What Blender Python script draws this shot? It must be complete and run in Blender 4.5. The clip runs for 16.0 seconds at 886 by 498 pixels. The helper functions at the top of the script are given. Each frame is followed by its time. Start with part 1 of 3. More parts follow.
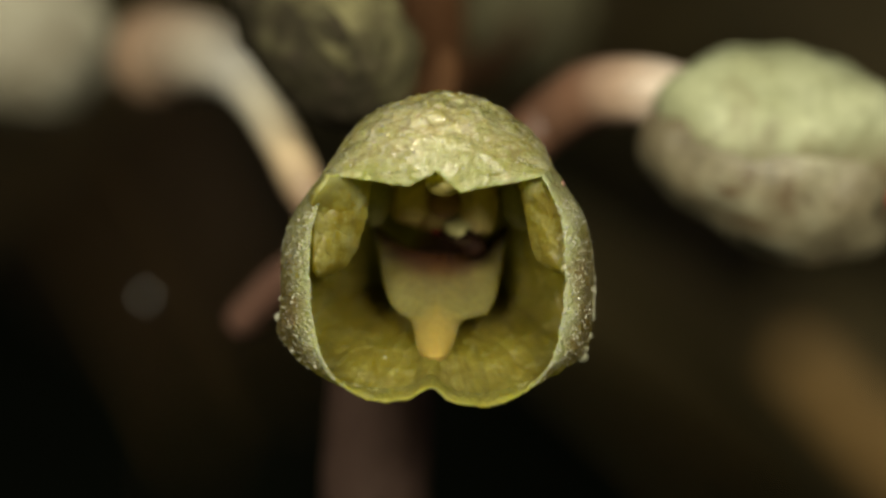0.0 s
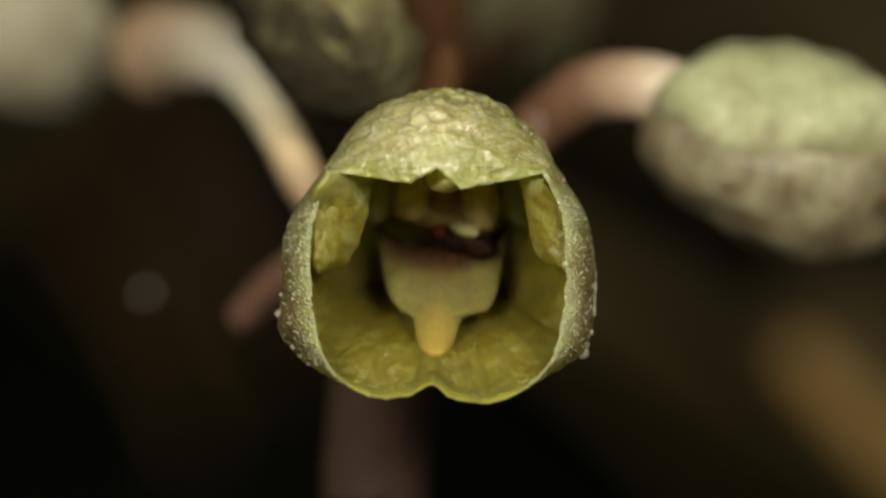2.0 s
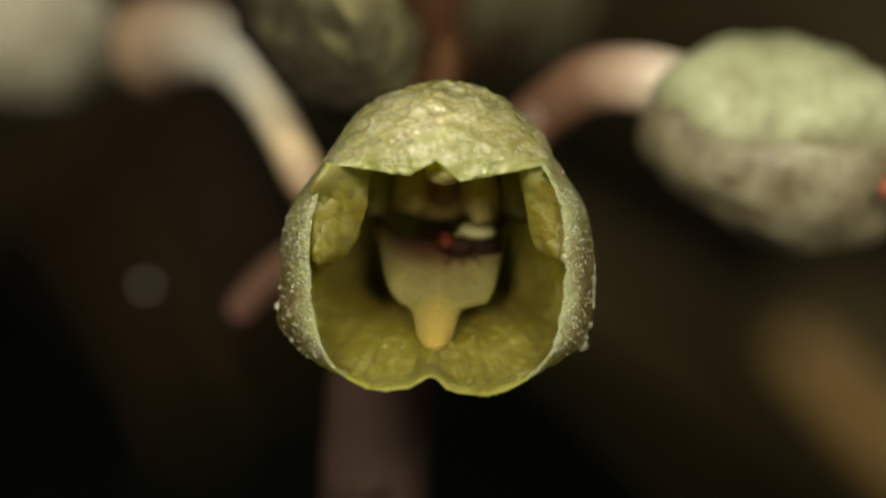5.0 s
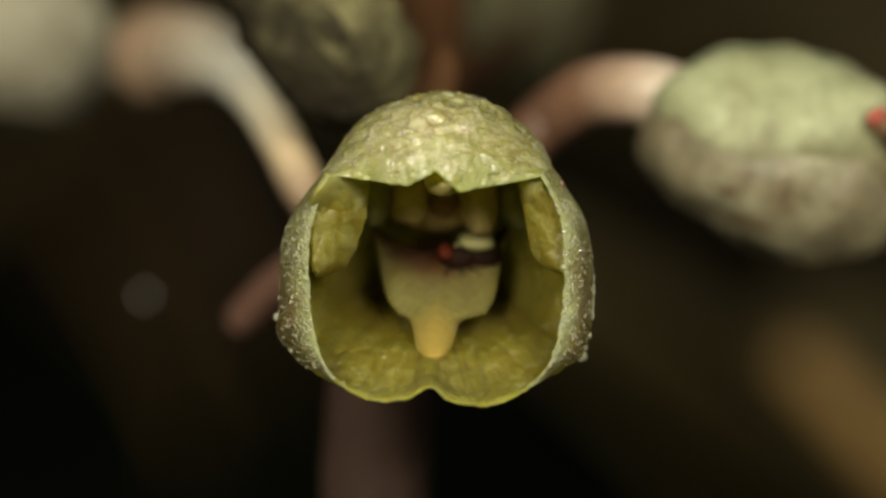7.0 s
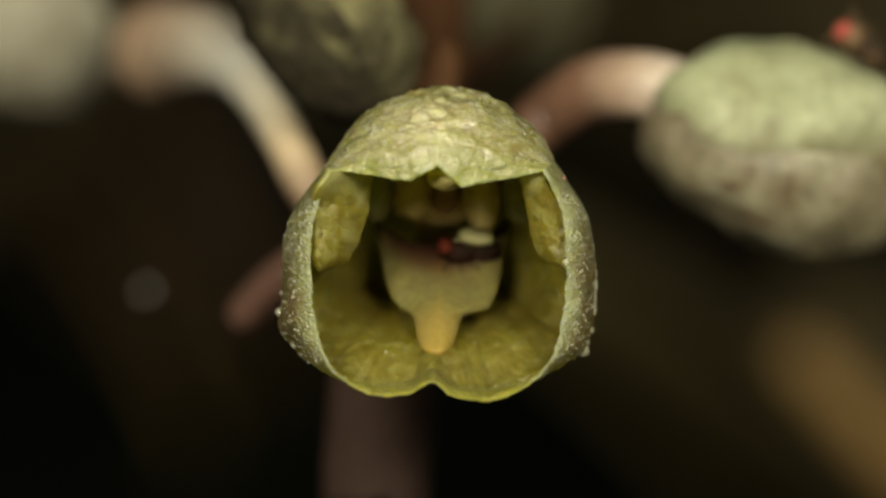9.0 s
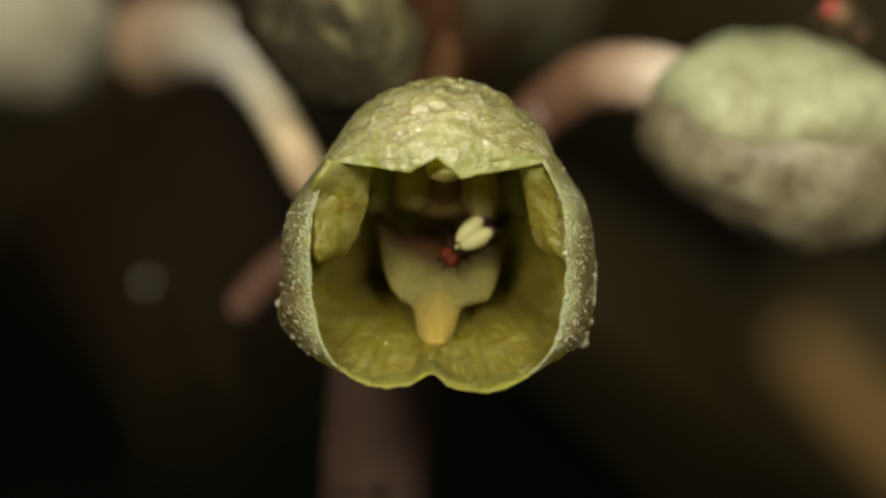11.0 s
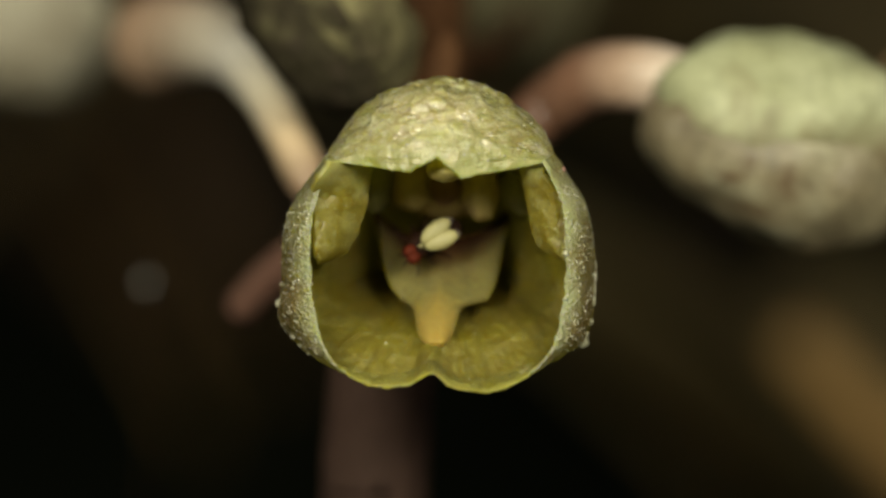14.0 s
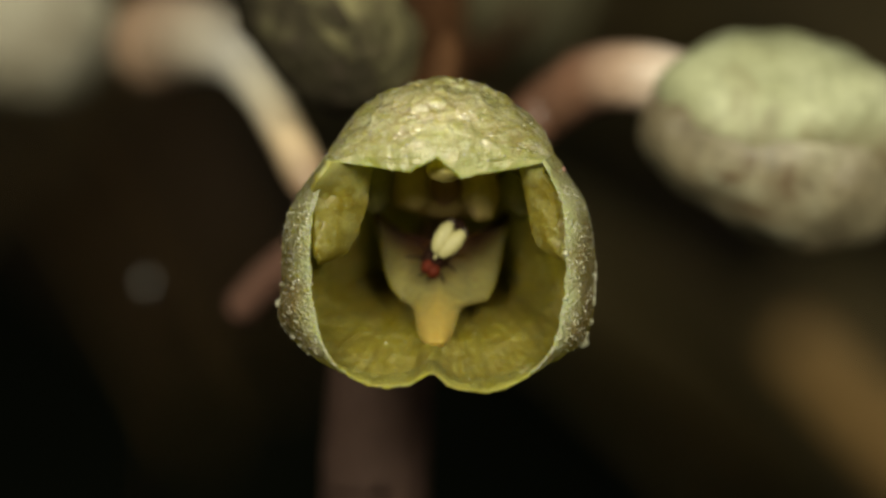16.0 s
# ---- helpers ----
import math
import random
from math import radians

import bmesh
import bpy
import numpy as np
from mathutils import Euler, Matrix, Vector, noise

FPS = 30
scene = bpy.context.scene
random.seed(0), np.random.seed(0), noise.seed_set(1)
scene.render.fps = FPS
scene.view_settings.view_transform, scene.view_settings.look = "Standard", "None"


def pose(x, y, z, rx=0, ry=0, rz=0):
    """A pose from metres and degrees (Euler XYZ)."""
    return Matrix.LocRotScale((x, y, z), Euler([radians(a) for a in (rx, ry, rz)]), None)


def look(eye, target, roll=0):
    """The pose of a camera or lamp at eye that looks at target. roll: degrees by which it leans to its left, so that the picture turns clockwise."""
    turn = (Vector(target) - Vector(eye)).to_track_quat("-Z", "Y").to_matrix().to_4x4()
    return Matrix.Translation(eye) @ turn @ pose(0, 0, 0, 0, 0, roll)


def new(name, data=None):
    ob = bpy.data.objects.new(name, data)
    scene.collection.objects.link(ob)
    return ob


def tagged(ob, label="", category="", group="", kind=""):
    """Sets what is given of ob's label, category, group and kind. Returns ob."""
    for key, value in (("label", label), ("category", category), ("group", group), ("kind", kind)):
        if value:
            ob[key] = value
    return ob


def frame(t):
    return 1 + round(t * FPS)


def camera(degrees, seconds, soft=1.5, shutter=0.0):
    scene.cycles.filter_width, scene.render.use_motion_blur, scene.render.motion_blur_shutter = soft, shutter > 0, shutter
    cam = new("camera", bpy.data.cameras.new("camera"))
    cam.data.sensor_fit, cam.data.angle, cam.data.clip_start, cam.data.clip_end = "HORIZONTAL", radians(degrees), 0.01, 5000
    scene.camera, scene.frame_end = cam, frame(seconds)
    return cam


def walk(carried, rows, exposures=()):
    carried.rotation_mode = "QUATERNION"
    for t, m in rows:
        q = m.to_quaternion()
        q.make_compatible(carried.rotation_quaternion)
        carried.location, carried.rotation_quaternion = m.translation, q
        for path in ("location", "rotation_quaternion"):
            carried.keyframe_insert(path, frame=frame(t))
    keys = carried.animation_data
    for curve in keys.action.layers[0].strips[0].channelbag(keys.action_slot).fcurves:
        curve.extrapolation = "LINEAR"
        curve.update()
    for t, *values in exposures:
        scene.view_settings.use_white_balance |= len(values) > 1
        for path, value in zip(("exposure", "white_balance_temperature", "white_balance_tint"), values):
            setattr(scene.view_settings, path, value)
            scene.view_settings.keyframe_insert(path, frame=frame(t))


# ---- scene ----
# The mouth of the flower stands at y = 0; lengths of the plant are in millimetres.
MM = 0.001
FIELD = 14.0                       # degrees across
REACH = 0.1172                     # from the lens to the mouth of the flower
HEIGHT = 0.11                      # of the lens over the ground
UNIT = 2 * REACH * math.tan(radians(FIELD / 2)) / 1568


def at(a, b, depth):
    """A place on the line of sight through (a right, b down) of the level view, depth mm behind the flower's mouth."""
    k = UNIT * (REACH + depth * MM) / REACH
    return Vector(((a - 784) * k, depth * MM, HEIGHT + (441 - b) * k))


# ---- camera ----
cam = camera(FIELD, 16.0, soft=2.5)
cam.data.dof.use_dof = True
cam.data.dof.focus_distance = REACH + 0.0006
cam.data.dof.aperture_fstop = 23.0

STEP = FIELD / 1568                # degrees of turn for one unit of the field
TILT = [(0, 0, 0), (0.5, -1.5, -0.3), (1, 0, 1.7), (1.5, 1.5, -3.3), (2, 1.5, -6), (2.5, 1.5, -6.2), (3, 0, -17),
        (3.5, -0.3, -18.5), (4, -0.5, -20.5), (6.5, 0.5, -7.5), (7, -1.5, -0.5), (7.5, 3, 1.5), (8, 0, -4.8),
        (8.5, 1.5, -6.2), (9, 2.3, -9.5), (9.2, 1.6, -20), (11.3, 1.4, -25), (16, 1.4, -25)]
walk(cam, [(t, pose(0, -REACH, HEIGHT, 90 + v * STEP, 0, h * STEP)) for t, h, v in TILT])


def lift(t):
    """How far the view has risen on the field by t seconds."""
    return float(np.interp(t, [r[0] for r in TILT], [-r[2] for r in TILT]))


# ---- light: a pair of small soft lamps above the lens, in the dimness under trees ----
world = bpy.data.worlds.new("world")
scene.world = world
world.use_nodes = True
wn = world.node_tree.nodes
sky = wn.new("ShaderNodeTexSky")
sky.sky_type, sky.sun_disc = "NISHITA", False
sky.sun_elevation, sky.sun_rotation = radians(50), radians(170)
world.node_tree.links.new(sky.outputs[0], wn["Background"].inputs[0])
wn["Background"].inputs[1].default_value = 0.008

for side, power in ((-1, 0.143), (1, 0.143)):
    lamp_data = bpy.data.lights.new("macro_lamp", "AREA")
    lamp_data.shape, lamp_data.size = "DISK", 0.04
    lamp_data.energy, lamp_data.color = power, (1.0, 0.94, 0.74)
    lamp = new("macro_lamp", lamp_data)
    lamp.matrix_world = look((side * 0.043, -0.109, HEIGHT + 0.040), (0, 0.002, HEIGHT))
scene.view_settings.exposure = 0.0


# ---- materials ----
def nodes_of(name):
    m = bpy.data.materials.new(name)
    m.use_nodes = True
    t = m.node_tree
    return m, t, t.nodes["Principled BSDF"]


def link(t, a, b):
    t.links.new(a, b)


def mapped(t, scale=(1000, 1000, 1000), source="Object"):
    c = t.nodes.new("ShaderNodeTexCoord")
    m = t.nodes.new("ShaderNodeMapping")
    m.inputs["Scale"].default_value = scale
    link(t, c.outputs[source], m.inputs["Vector"])
    return m.outputs["Vector"]


def noise_tex(t, vec, scale, detail=4.0, rough=0.55, warp=0.0):
    n = t.nodes.new("ShaderNodeTexNoise")
    n.inputs["Scale"].default_value, n.inputs["Detail"].default_value = scale, detail
    n.inputs["Roughness"].default_value, n.inputs["Distortion"].default_value = rough, warp
    link(t, vec, n.inputs["Vector"])
    return n.outputs["Fac"]


def cells(t, vec, scale, feature="F1"):
    n = t.nodes.new("ShaderNodeTexVoronoi")
    n.feature = feature
    n.inputs["Scale"].default_value = scale
    link(t, vec, n.inputs["Vector"])
    return n.outputs["Distance"]


def ramp(t, fac, stops):
    r = t.nodes.new("ShaderNodeValToRGB")
    while len(r.color_ramp.elements) < len(stops):
        r.color_ramp.elements.new(0.5)
    for el, (p, c) in zip(r.color_ramp.elements, stops):
        el.position = p
        el.color = (*c, 1) if len(c) == 3 else c
    link(t, fac, r.inputs["Fac"])
    return r.outputs["Color"]


def grey(v):
    return (v, v, v)


def blend(t, fac, a, b, kind="MIX"):
    m = t.nodes.new("ShaderNodeMix")
    m.data_type, m.blend_type = "RGBA", kind
    for value, slot in ((fac, m.inputs[0]), (a, m.inputs[6]), (b, m.inputs[7])):
        if isinstance(value, (int, float)):
            slot.default_value = value
        elif isinstance(value, tuple):
            slot.default_value = (*value, 1)
        else:
            link(t, value, slot)
    return m.outputs[2]


def bump(t, height, strength, distance, before=None):
    b = t.nodes.new("ShaderNodeBump")
    b.inputs["Strength"].default_value, b.inputs["Distance"].default_value = strength, distance
    link(t, height, b.inputs["Height"])
    if before:
        link(t, before, b.inputs["Normal"])
    return b.outputs["Normal"]


def let_through(t, p, colour, share):
    """Thin tissue: part of the light passes through it."""
    out = t.nodes["Material Output"]
    tr = t.nodes.new("ShaderNodeBsdfTranslucent")
    mix = t.nodes.new("ShaderNodeMixShader")
    mix.inputs[0].default_value = share
    if isinstance(colour, tuple):
        tr.inputs["Color"].default_value = (*colour, 1)
    else:
        link(t, colour, tr.inputs["Color"])
    link(t, p.outputs[0], mix.inputs[1])
    link(t, tr.outputs[0], mix.inputs[2])
    link(t, mix.outputs[0], out.inputs["Surface"])


def tissue(name, low, mid, high, share=0.25, cell=4.5, relief=0.05, gloss=0.35, veins=0.0, fleck=None, broad=0.45, wrinkle=0.0, wet=0.0, deep=0.0, patch=None, patch_at=((0.05, 0.0, -1.45), (0.25, 0.0, 0.38)), glow=None, grain=1.7, limits=(0.54, 0.66), margin=None, ridge=None, rim=None, hem=(0.22, 0.5), depth=(0.33, 0.50), below=None, stray=4.0, crackle=None, spec=0.55):
    """Plant skin: two scales of mottling, swollen cells that glint, and veins along the organ."""
    m, t, p = nodes_of(name)
    v = mapped(t)
    col = ramp(t, noise_tex(t, v, broad, 5.0, 0.6, 0.4), [(0.3, low), (0.5, mid), (0.7, high)])
    fine = ramp(t, noise_tex(t, v, cell * 1.4, 3.0), [(0.3, grey(0.6)), (0.7, grey(1.2))])
    col = blend(t, 0.6, col, fine, "MULTIPLY")
    if patch:
        off = t.nodes.new("ShaderNodeMapping")
        off.inputs["Location"].default_value = patch_at[0]
        off.inputs["Scale"].default_value = patch_at[1]
        link(t, v, off.inputs["Vector"])
        far = t.nodes.new("ShaderNodeVectorMath")
        far.operation = "LENGTH"
        link(t, off.outputs[0], far.inputs[0])
        edge = t.nodes.new("ShaderNodeMath")
        edge.operation = "ADD"
        link(t, far.outputs["Value"], edge.inputs[0])
        link(t, noise_tex(t, v, 0.9, 6.0, 0.7, 0.6), edge.inputs[1])
        col = blend(t, ramp(t, edge.outputs[0], [(0.70, grey(0.9)), (1.15, grey(0))]), col, patch)
    if fleck:
        spots = ramp(t, noise_tex(t, v, grain, 6.0, 0.7, 0.8), [(limits[0], grey(0)), (limits[1], grey(1))])
        col = blend(t, spots, col, fleck)
    if ridge:
        crest = ramp(t, noise_tex(t, mapped(t, (650, 900, 1250)), 2.8, 6.0, 0.7, 0.3), [(0.47, grey(0)), (0.66, grey(0.7))])
        col = blend(t, crest, col, ridge)
    lines_ = None
    if crackle:
        bent = blend(t, 0.45, mapped(t, (700, 850, 1250)), t.nodes.new("ShaderNodeTexNoise").outputs["Color"], "ADD")
        wander = bent.node.inputs[7].links[0].from_node
        wander.inputs["Scale"].default_value, wander.inputs["Detail"].default_value = 1.6, 4.0
        link(t, v, wander.inputs["Vector"])
        lines_ = ramp(t, cells(t, bent, 2.1, "DISTANCE_TO_EDGE"), [(0.0, grey(1)), (0.10, grey(0.35)), (0.22, grey(0))])
        worn = ramp(t, noise_tex(t, v, 0.8, 4.0), [(0.36, grey(0.15)), (0.58, grey(0.85))])
        col = blend(t, blend(t, 1.0, lines_, worn, "MULTIPLY"), col, crackle)
    if margin:
        place = t.nodes.new("ShaderNodeSeparateXYZ")
        link(t, mapped(t, (1, 1, 1), "UV"), place.inputs[0])
        add = t.nodes.new("ShaderNodeMath")
        add.operation = "MULTIPLY_ADD"
        link(t, noise_tex(t, v, 1.2, 4.0), add.inputs[0])
        add.inputs[1].default_value = 0.35
        link(t, place.outputs["Y"], add.inputs[2])
        col = blend(t, ramp(t, add.outputs[0], [(hem[0], grey(0.9)), (hem[1], grey(0))]), col, margin)
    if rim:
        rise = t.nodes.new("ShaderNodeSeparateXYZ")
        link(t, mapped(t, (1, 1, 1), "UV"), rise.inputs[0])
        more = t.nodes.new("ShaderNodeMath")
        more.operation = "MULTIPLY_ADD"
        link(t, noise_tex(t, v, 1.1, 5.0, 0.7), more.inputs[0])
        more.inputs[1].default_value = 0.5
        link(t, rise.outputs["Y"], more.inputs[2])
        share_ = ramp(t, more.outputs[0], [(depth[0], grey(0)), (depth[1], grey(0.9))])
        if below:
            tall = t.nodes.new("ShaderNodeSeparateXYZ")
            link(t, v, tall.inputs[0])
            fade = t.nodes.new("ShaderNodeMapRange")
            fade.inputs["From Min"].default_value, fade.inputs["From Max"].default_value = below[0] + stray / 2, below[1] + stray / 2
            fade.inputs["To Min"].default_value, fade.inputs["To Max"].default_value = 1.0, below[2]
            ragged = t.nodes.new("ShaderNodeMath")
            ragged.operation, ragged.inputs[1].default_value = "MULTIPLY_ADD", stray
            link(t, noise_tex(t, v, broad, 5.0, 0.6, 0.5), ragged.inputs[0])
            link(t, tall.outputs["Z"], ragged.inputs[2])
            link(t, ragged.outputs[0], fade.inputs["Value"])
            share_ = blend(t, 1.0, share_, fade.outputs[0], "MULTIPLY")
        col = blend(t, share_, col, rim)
    if veins:
        uv = mapped(t, (34, 1.6, 1), "UV")
        lines = ramp(t, noise_tex(t, uv, 1.0, 3.0, 0.6, 0.5), [(0.38, grey(0.5)), (0.47, grey(1))])
        col = blend(t, veins, col, lines, "MULTIPLY")
    link(t, col, p.inputs["Base Color"])
    swell = ramp(t, cells(t, v, cell), [(0.0, grey(1)), (0.6, grey(0))])
    n = bump(t, swell, 0.75, relief * MM)
    n = bump(t, noise_tex(t, v, 1.3, 6.0, 0.65, 0.6), 0.6, relief * 4 * MM, n)
    if wrinkle:
        long = mapped(t, (420, 700, 1900))
        n = bump(t, noise_tex(t, long, 1.5, 5.0, 0.6, 0.5), 0.8, wrinkle * MM, n)
    if lines_:
        n = bump(t, lines_, -0.45, 0.06 * MM, n)
    link(t, n, p.inputs["Normal"])
    r = t.nodes.new("ShaderNodeMapRange")
    r.inputs["To Min"].default_value, r.inputs["To Max"].default_value = gloss - 0.12, gloss + 0.2
    link(t, noise_tex(t, v, 2.2), r.inputs["Value"])
    link(t, r.outputs[0], p.inputs["Roughness"])
    p.inputs["Specular IOR Level"].default_value = spec
    p.inputs["Coat Weight"].default_value, p.inputs["Coat Roughness"].default_value = wet, 0.08
    p.inputs["Coat IOR"].default_value = 1.5 + (0.25 if wet >= 1 else 0.0)
    if deep:
        p.inputs["Subsurface Weight"].default_value = 1.0
        p.inputs["Subsurface Radius"].default_value = (1.0, 0.85, 0.25)
        p.inputs["Subsurface Scale"].default_value = deep * MM
    if wet:
        link(t, n, p.inputs["Coat Normal"])
    if share:
        let_through(t, p, blend(t, 0.7, col, glow) if glow else col, share)
    return m


def solid(name, colour, rough, dark=0.6, scale=2.0, metal=0.0, spec=0.5, relief=0.02):
    m, t, p = nodes_of(name)
    v = mapped(t)
    f = ramp(t, noise_tex(t, v, scale, 5.0), [(0.3, tuple(c * dark for c in colour)), (0.7, colour)])
    link(t, f, p.inputs["Base Color"])
    p.inputs["Roughness"].default_value, p.inputs["Metallic"].default_value = rough, metal
    p.inputs["Specular IOR Level"].default_value = spec
    link(t, bump(t, noise_tex(t, v, scale * 4, 4.0), 0.5, relief * MM), p.inputs["Normal"])
    return m


HOOD = tissue("hood_skin", (0.39, 0.38, 0.12), (0.48, 0.47, 0.19), (0.59, 0.57, 0.30), 0.36, 6.0, 0.022, 0.24,
              wrinkle=0.17, wet=1.0, deep=0.16, patch=(0.74, 0.68, 0.41), glow=(0.62, 0.66, 0.24), ridge=(0.86, 0.83, 0.62), crackle=(0.36, 0.28, 0.10), margin=(0.42, 0.45, 0.14), hem=(0.21, 0.36))
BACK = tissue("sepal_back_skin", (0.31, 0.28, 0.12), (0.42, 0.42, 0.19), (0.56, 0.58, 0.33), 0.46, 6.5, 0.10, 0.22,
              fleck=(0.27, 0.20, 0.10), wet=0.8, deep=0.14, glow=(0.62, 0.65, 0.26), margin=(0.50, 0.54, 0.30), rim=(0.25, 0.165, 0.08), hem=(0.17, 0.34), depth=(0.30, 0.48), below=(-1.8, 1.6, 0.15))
# Pale edge and brown inner end carry the light's fall into the tube.
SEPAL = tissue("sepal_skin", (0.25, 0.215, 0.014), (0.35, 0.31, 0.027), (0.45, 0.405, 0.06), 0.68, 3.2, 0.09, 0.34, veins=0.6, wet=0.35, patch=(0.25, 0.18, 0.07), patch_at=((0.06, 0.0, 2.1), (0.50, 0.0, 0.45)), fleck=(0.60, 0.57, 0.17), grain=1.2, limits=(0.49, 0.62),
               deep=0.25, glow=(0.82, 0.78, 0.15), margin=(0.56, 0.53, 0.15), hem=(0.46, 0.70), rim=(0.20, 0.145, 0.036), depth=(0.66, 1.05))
INNER = tissue("petal_skin", (0.21, 0.155, 0.016), (0.31, 0.265, 0.04), (0.46, 0.44, 0.15), 0.50, 5.0, 0.008, 0.40, broad=0.7, wet=0.12, deep=0.25, margin=(0.52, 0.54, 0.24), hem=(0.20, 0.44), fleck=(0.46, 0.45, 0.17), grain=2.2, limits=(0.53, 0.64), glow=(0.8, 0.72, 0.22))
def lip_skin():
    m = tissue("lip_skin", (0.160, 0.143, 0.042), (0.186, 0.166, 0.052), (0.212, 0.188, 0.064), 0.10, 3.0, 0.012, 0.46, deep=0.5)
    t = m.node_tree
    p = t.nodes["Principled BSDF"]
    p.inputs["Specular IOR Level"].default_value = 0.2
    g = t.nodes.new("ShaderNodeSeparateXYZ")
    link(t, mapped(t), g.inputs[0])
    r = t.nodes.new("ShaderNodeMapRange")
    r.inputs["From Min"].default_value, r.inputs["From Max"].default_value = -3.5, -1.35
    wide, rise = t.nodes.new("ShaderNodeMath"), t.nodes.new("ShaderNodeMath")
    wide.operation, rise.operation, rise.inputs[1].default_value = "ABSOLUTE", "MULTIPLY_ADD", 0.75
    link(t, g.outputs["X"], wide.inputs[0])
    link(t, wide.outputs[0], rise.inputs[0])
    link(t, g.outputs["Z"], rise.inputs[2])
    link(t, rise.outputs[0], r.inputs["Value"])
    k = ramp(t, r.outputs[0], [(0.0, grey(1.0)), (0.10, grey(0.72)), (0.55, grey(0.5)), (1.0, grey(0))])
    old = p.inputs["Base Color"].links[0].from_socket
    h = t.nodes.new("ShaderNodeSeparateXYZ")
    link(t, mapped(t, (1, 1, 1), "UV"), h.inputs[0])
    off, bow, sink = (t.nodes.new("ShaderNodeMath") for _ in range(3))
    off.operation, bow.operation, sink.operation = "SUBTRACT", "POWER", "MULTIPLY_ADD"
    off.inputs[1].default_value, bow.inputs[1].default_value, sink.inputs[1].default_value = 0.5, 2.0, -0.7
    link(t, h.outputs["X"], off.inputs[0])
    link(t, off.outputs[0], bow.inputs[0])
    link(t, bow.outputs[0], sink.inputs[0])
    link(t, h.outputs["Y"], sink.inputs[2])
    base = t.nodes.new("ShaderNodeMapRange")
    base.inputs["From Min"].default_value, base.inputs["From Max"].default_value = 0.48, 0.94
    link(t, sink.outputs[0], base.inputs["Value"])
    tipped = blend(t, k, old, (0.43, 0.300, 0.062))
    # Red-brown base pigment, deepened with the shade of hood and fly.
    pigment_shade = ramp(t, base.outputs[0], [(0.0, grey(0)), (0.5, grey(0.32)), (0.75, grey(0.85)), (1.0, grey(1))])
    link(t, blend(t, pigment_shade, tipped, (0.060, 0.022, 0.009)), p.inputs["Base Color"])
    return m


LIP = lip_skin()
COLUMN = tissue("column_skin", (0.34, 0.245, 0.10), (0.47, 0.37, 0.14), (0.56, 0.47, 0.19), 0.08, 4.0, 0.02, 0.4)
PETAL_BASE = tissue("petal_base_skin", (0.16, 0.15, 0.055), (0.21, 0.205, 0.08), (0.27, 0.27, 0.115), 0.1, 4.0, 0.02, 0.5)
CAP = tissue("cap_skin", (0.46, 0.37, 0.11), (0.54, 0.46, 0.15), (0.60, 0.52, 0.20), 0.1, 4.0, 0.02, 0.4)
THROAT = solid("throat_skin", (0.24, 0.13, 0.06), 0.55)
WART = tissue("wart_skin", (0.44, 0.43, 0.26), (0.54, 0.53, 0.35), (0.64, 0.62, 0.46), 0.2, 6.0, 0.01, 0.16, wet=1.0)
DEW = tissue("dewy_skin", (0.46, 0.42, 0.14), (0.54, 0.5, 0.18), (0.62, 0.58, 0.26), 0.2, 6.0, 0.01, 0.2, wet=1.0)
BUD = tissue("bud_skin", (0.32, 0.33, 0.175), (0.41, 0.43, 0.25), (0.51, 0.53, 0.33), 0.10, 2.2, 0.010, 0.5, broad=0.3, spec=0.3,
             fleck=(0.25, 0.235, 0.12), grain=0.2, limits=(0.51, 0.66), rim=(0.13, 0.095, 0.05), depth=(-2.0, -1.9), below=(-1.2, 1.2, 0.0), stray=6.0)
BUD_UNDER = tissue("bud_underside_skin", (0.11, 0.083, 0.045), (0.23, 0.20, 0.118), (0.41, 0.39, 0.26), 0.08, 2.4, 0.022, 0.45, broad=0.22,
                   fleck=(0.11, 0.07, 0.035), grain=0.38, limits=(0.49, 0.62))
BUD_PALE = tissue("pale_bud_skin", (0.26, 0.225, 0.15), (0.37, 0.34, 0.245), (0.50, 0.475, 0.34), 0.1, 2.2, 0.1, 0.42, broad=0.3)
# The upper buds' shade is put into these very low colours.
BUD_SHADED = tissue("shaded_bud_skin", (0.018, 0.015, 0.008), (0.032, 0.027, 0.014), (0.12, 0.11, 0.055), 0.0, 2.0, 0.03, 0.8, fleck=(0.045, 0.033, 0.022), broad=0.35, spec=0.15)
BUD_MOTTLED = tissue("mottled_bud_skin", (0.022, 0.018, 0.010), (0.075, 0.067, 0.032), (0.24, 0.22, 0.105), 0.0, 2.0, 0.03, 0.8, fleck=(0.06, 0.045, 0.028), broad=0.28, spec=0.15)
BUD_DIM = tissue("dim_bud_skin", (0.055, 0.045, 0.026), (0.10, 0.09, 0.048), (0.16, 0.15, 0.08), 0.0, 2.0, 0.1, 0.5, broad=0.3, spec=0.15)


def stalk_skin(name, stops):
    """Smooth stalk whose colour changes along its length, from the stem to the bud."""
    m = tissue(name, grey(0.8), grey(0.95), grey(1.0), 0.05, 3.0, 0.02, 0.42, broad=0.25, wet=0.15)
    t = m.node_tree
    p = t.nodes["Principled BSDF"]
    place = t.nodes.new("ShaderNodeSeparateXYZ")
    link(t, mapped(t, (1, 1, 1), "UV"), place.inputs[0])
    old = p.inputs["Base Color"].links[0].from_socket
    link(t, blend(t, 1.0, old, ramp(t, place.outputs["Y"], stops), "MULTIPLY"), p.inputs["Base Color"])
    return m


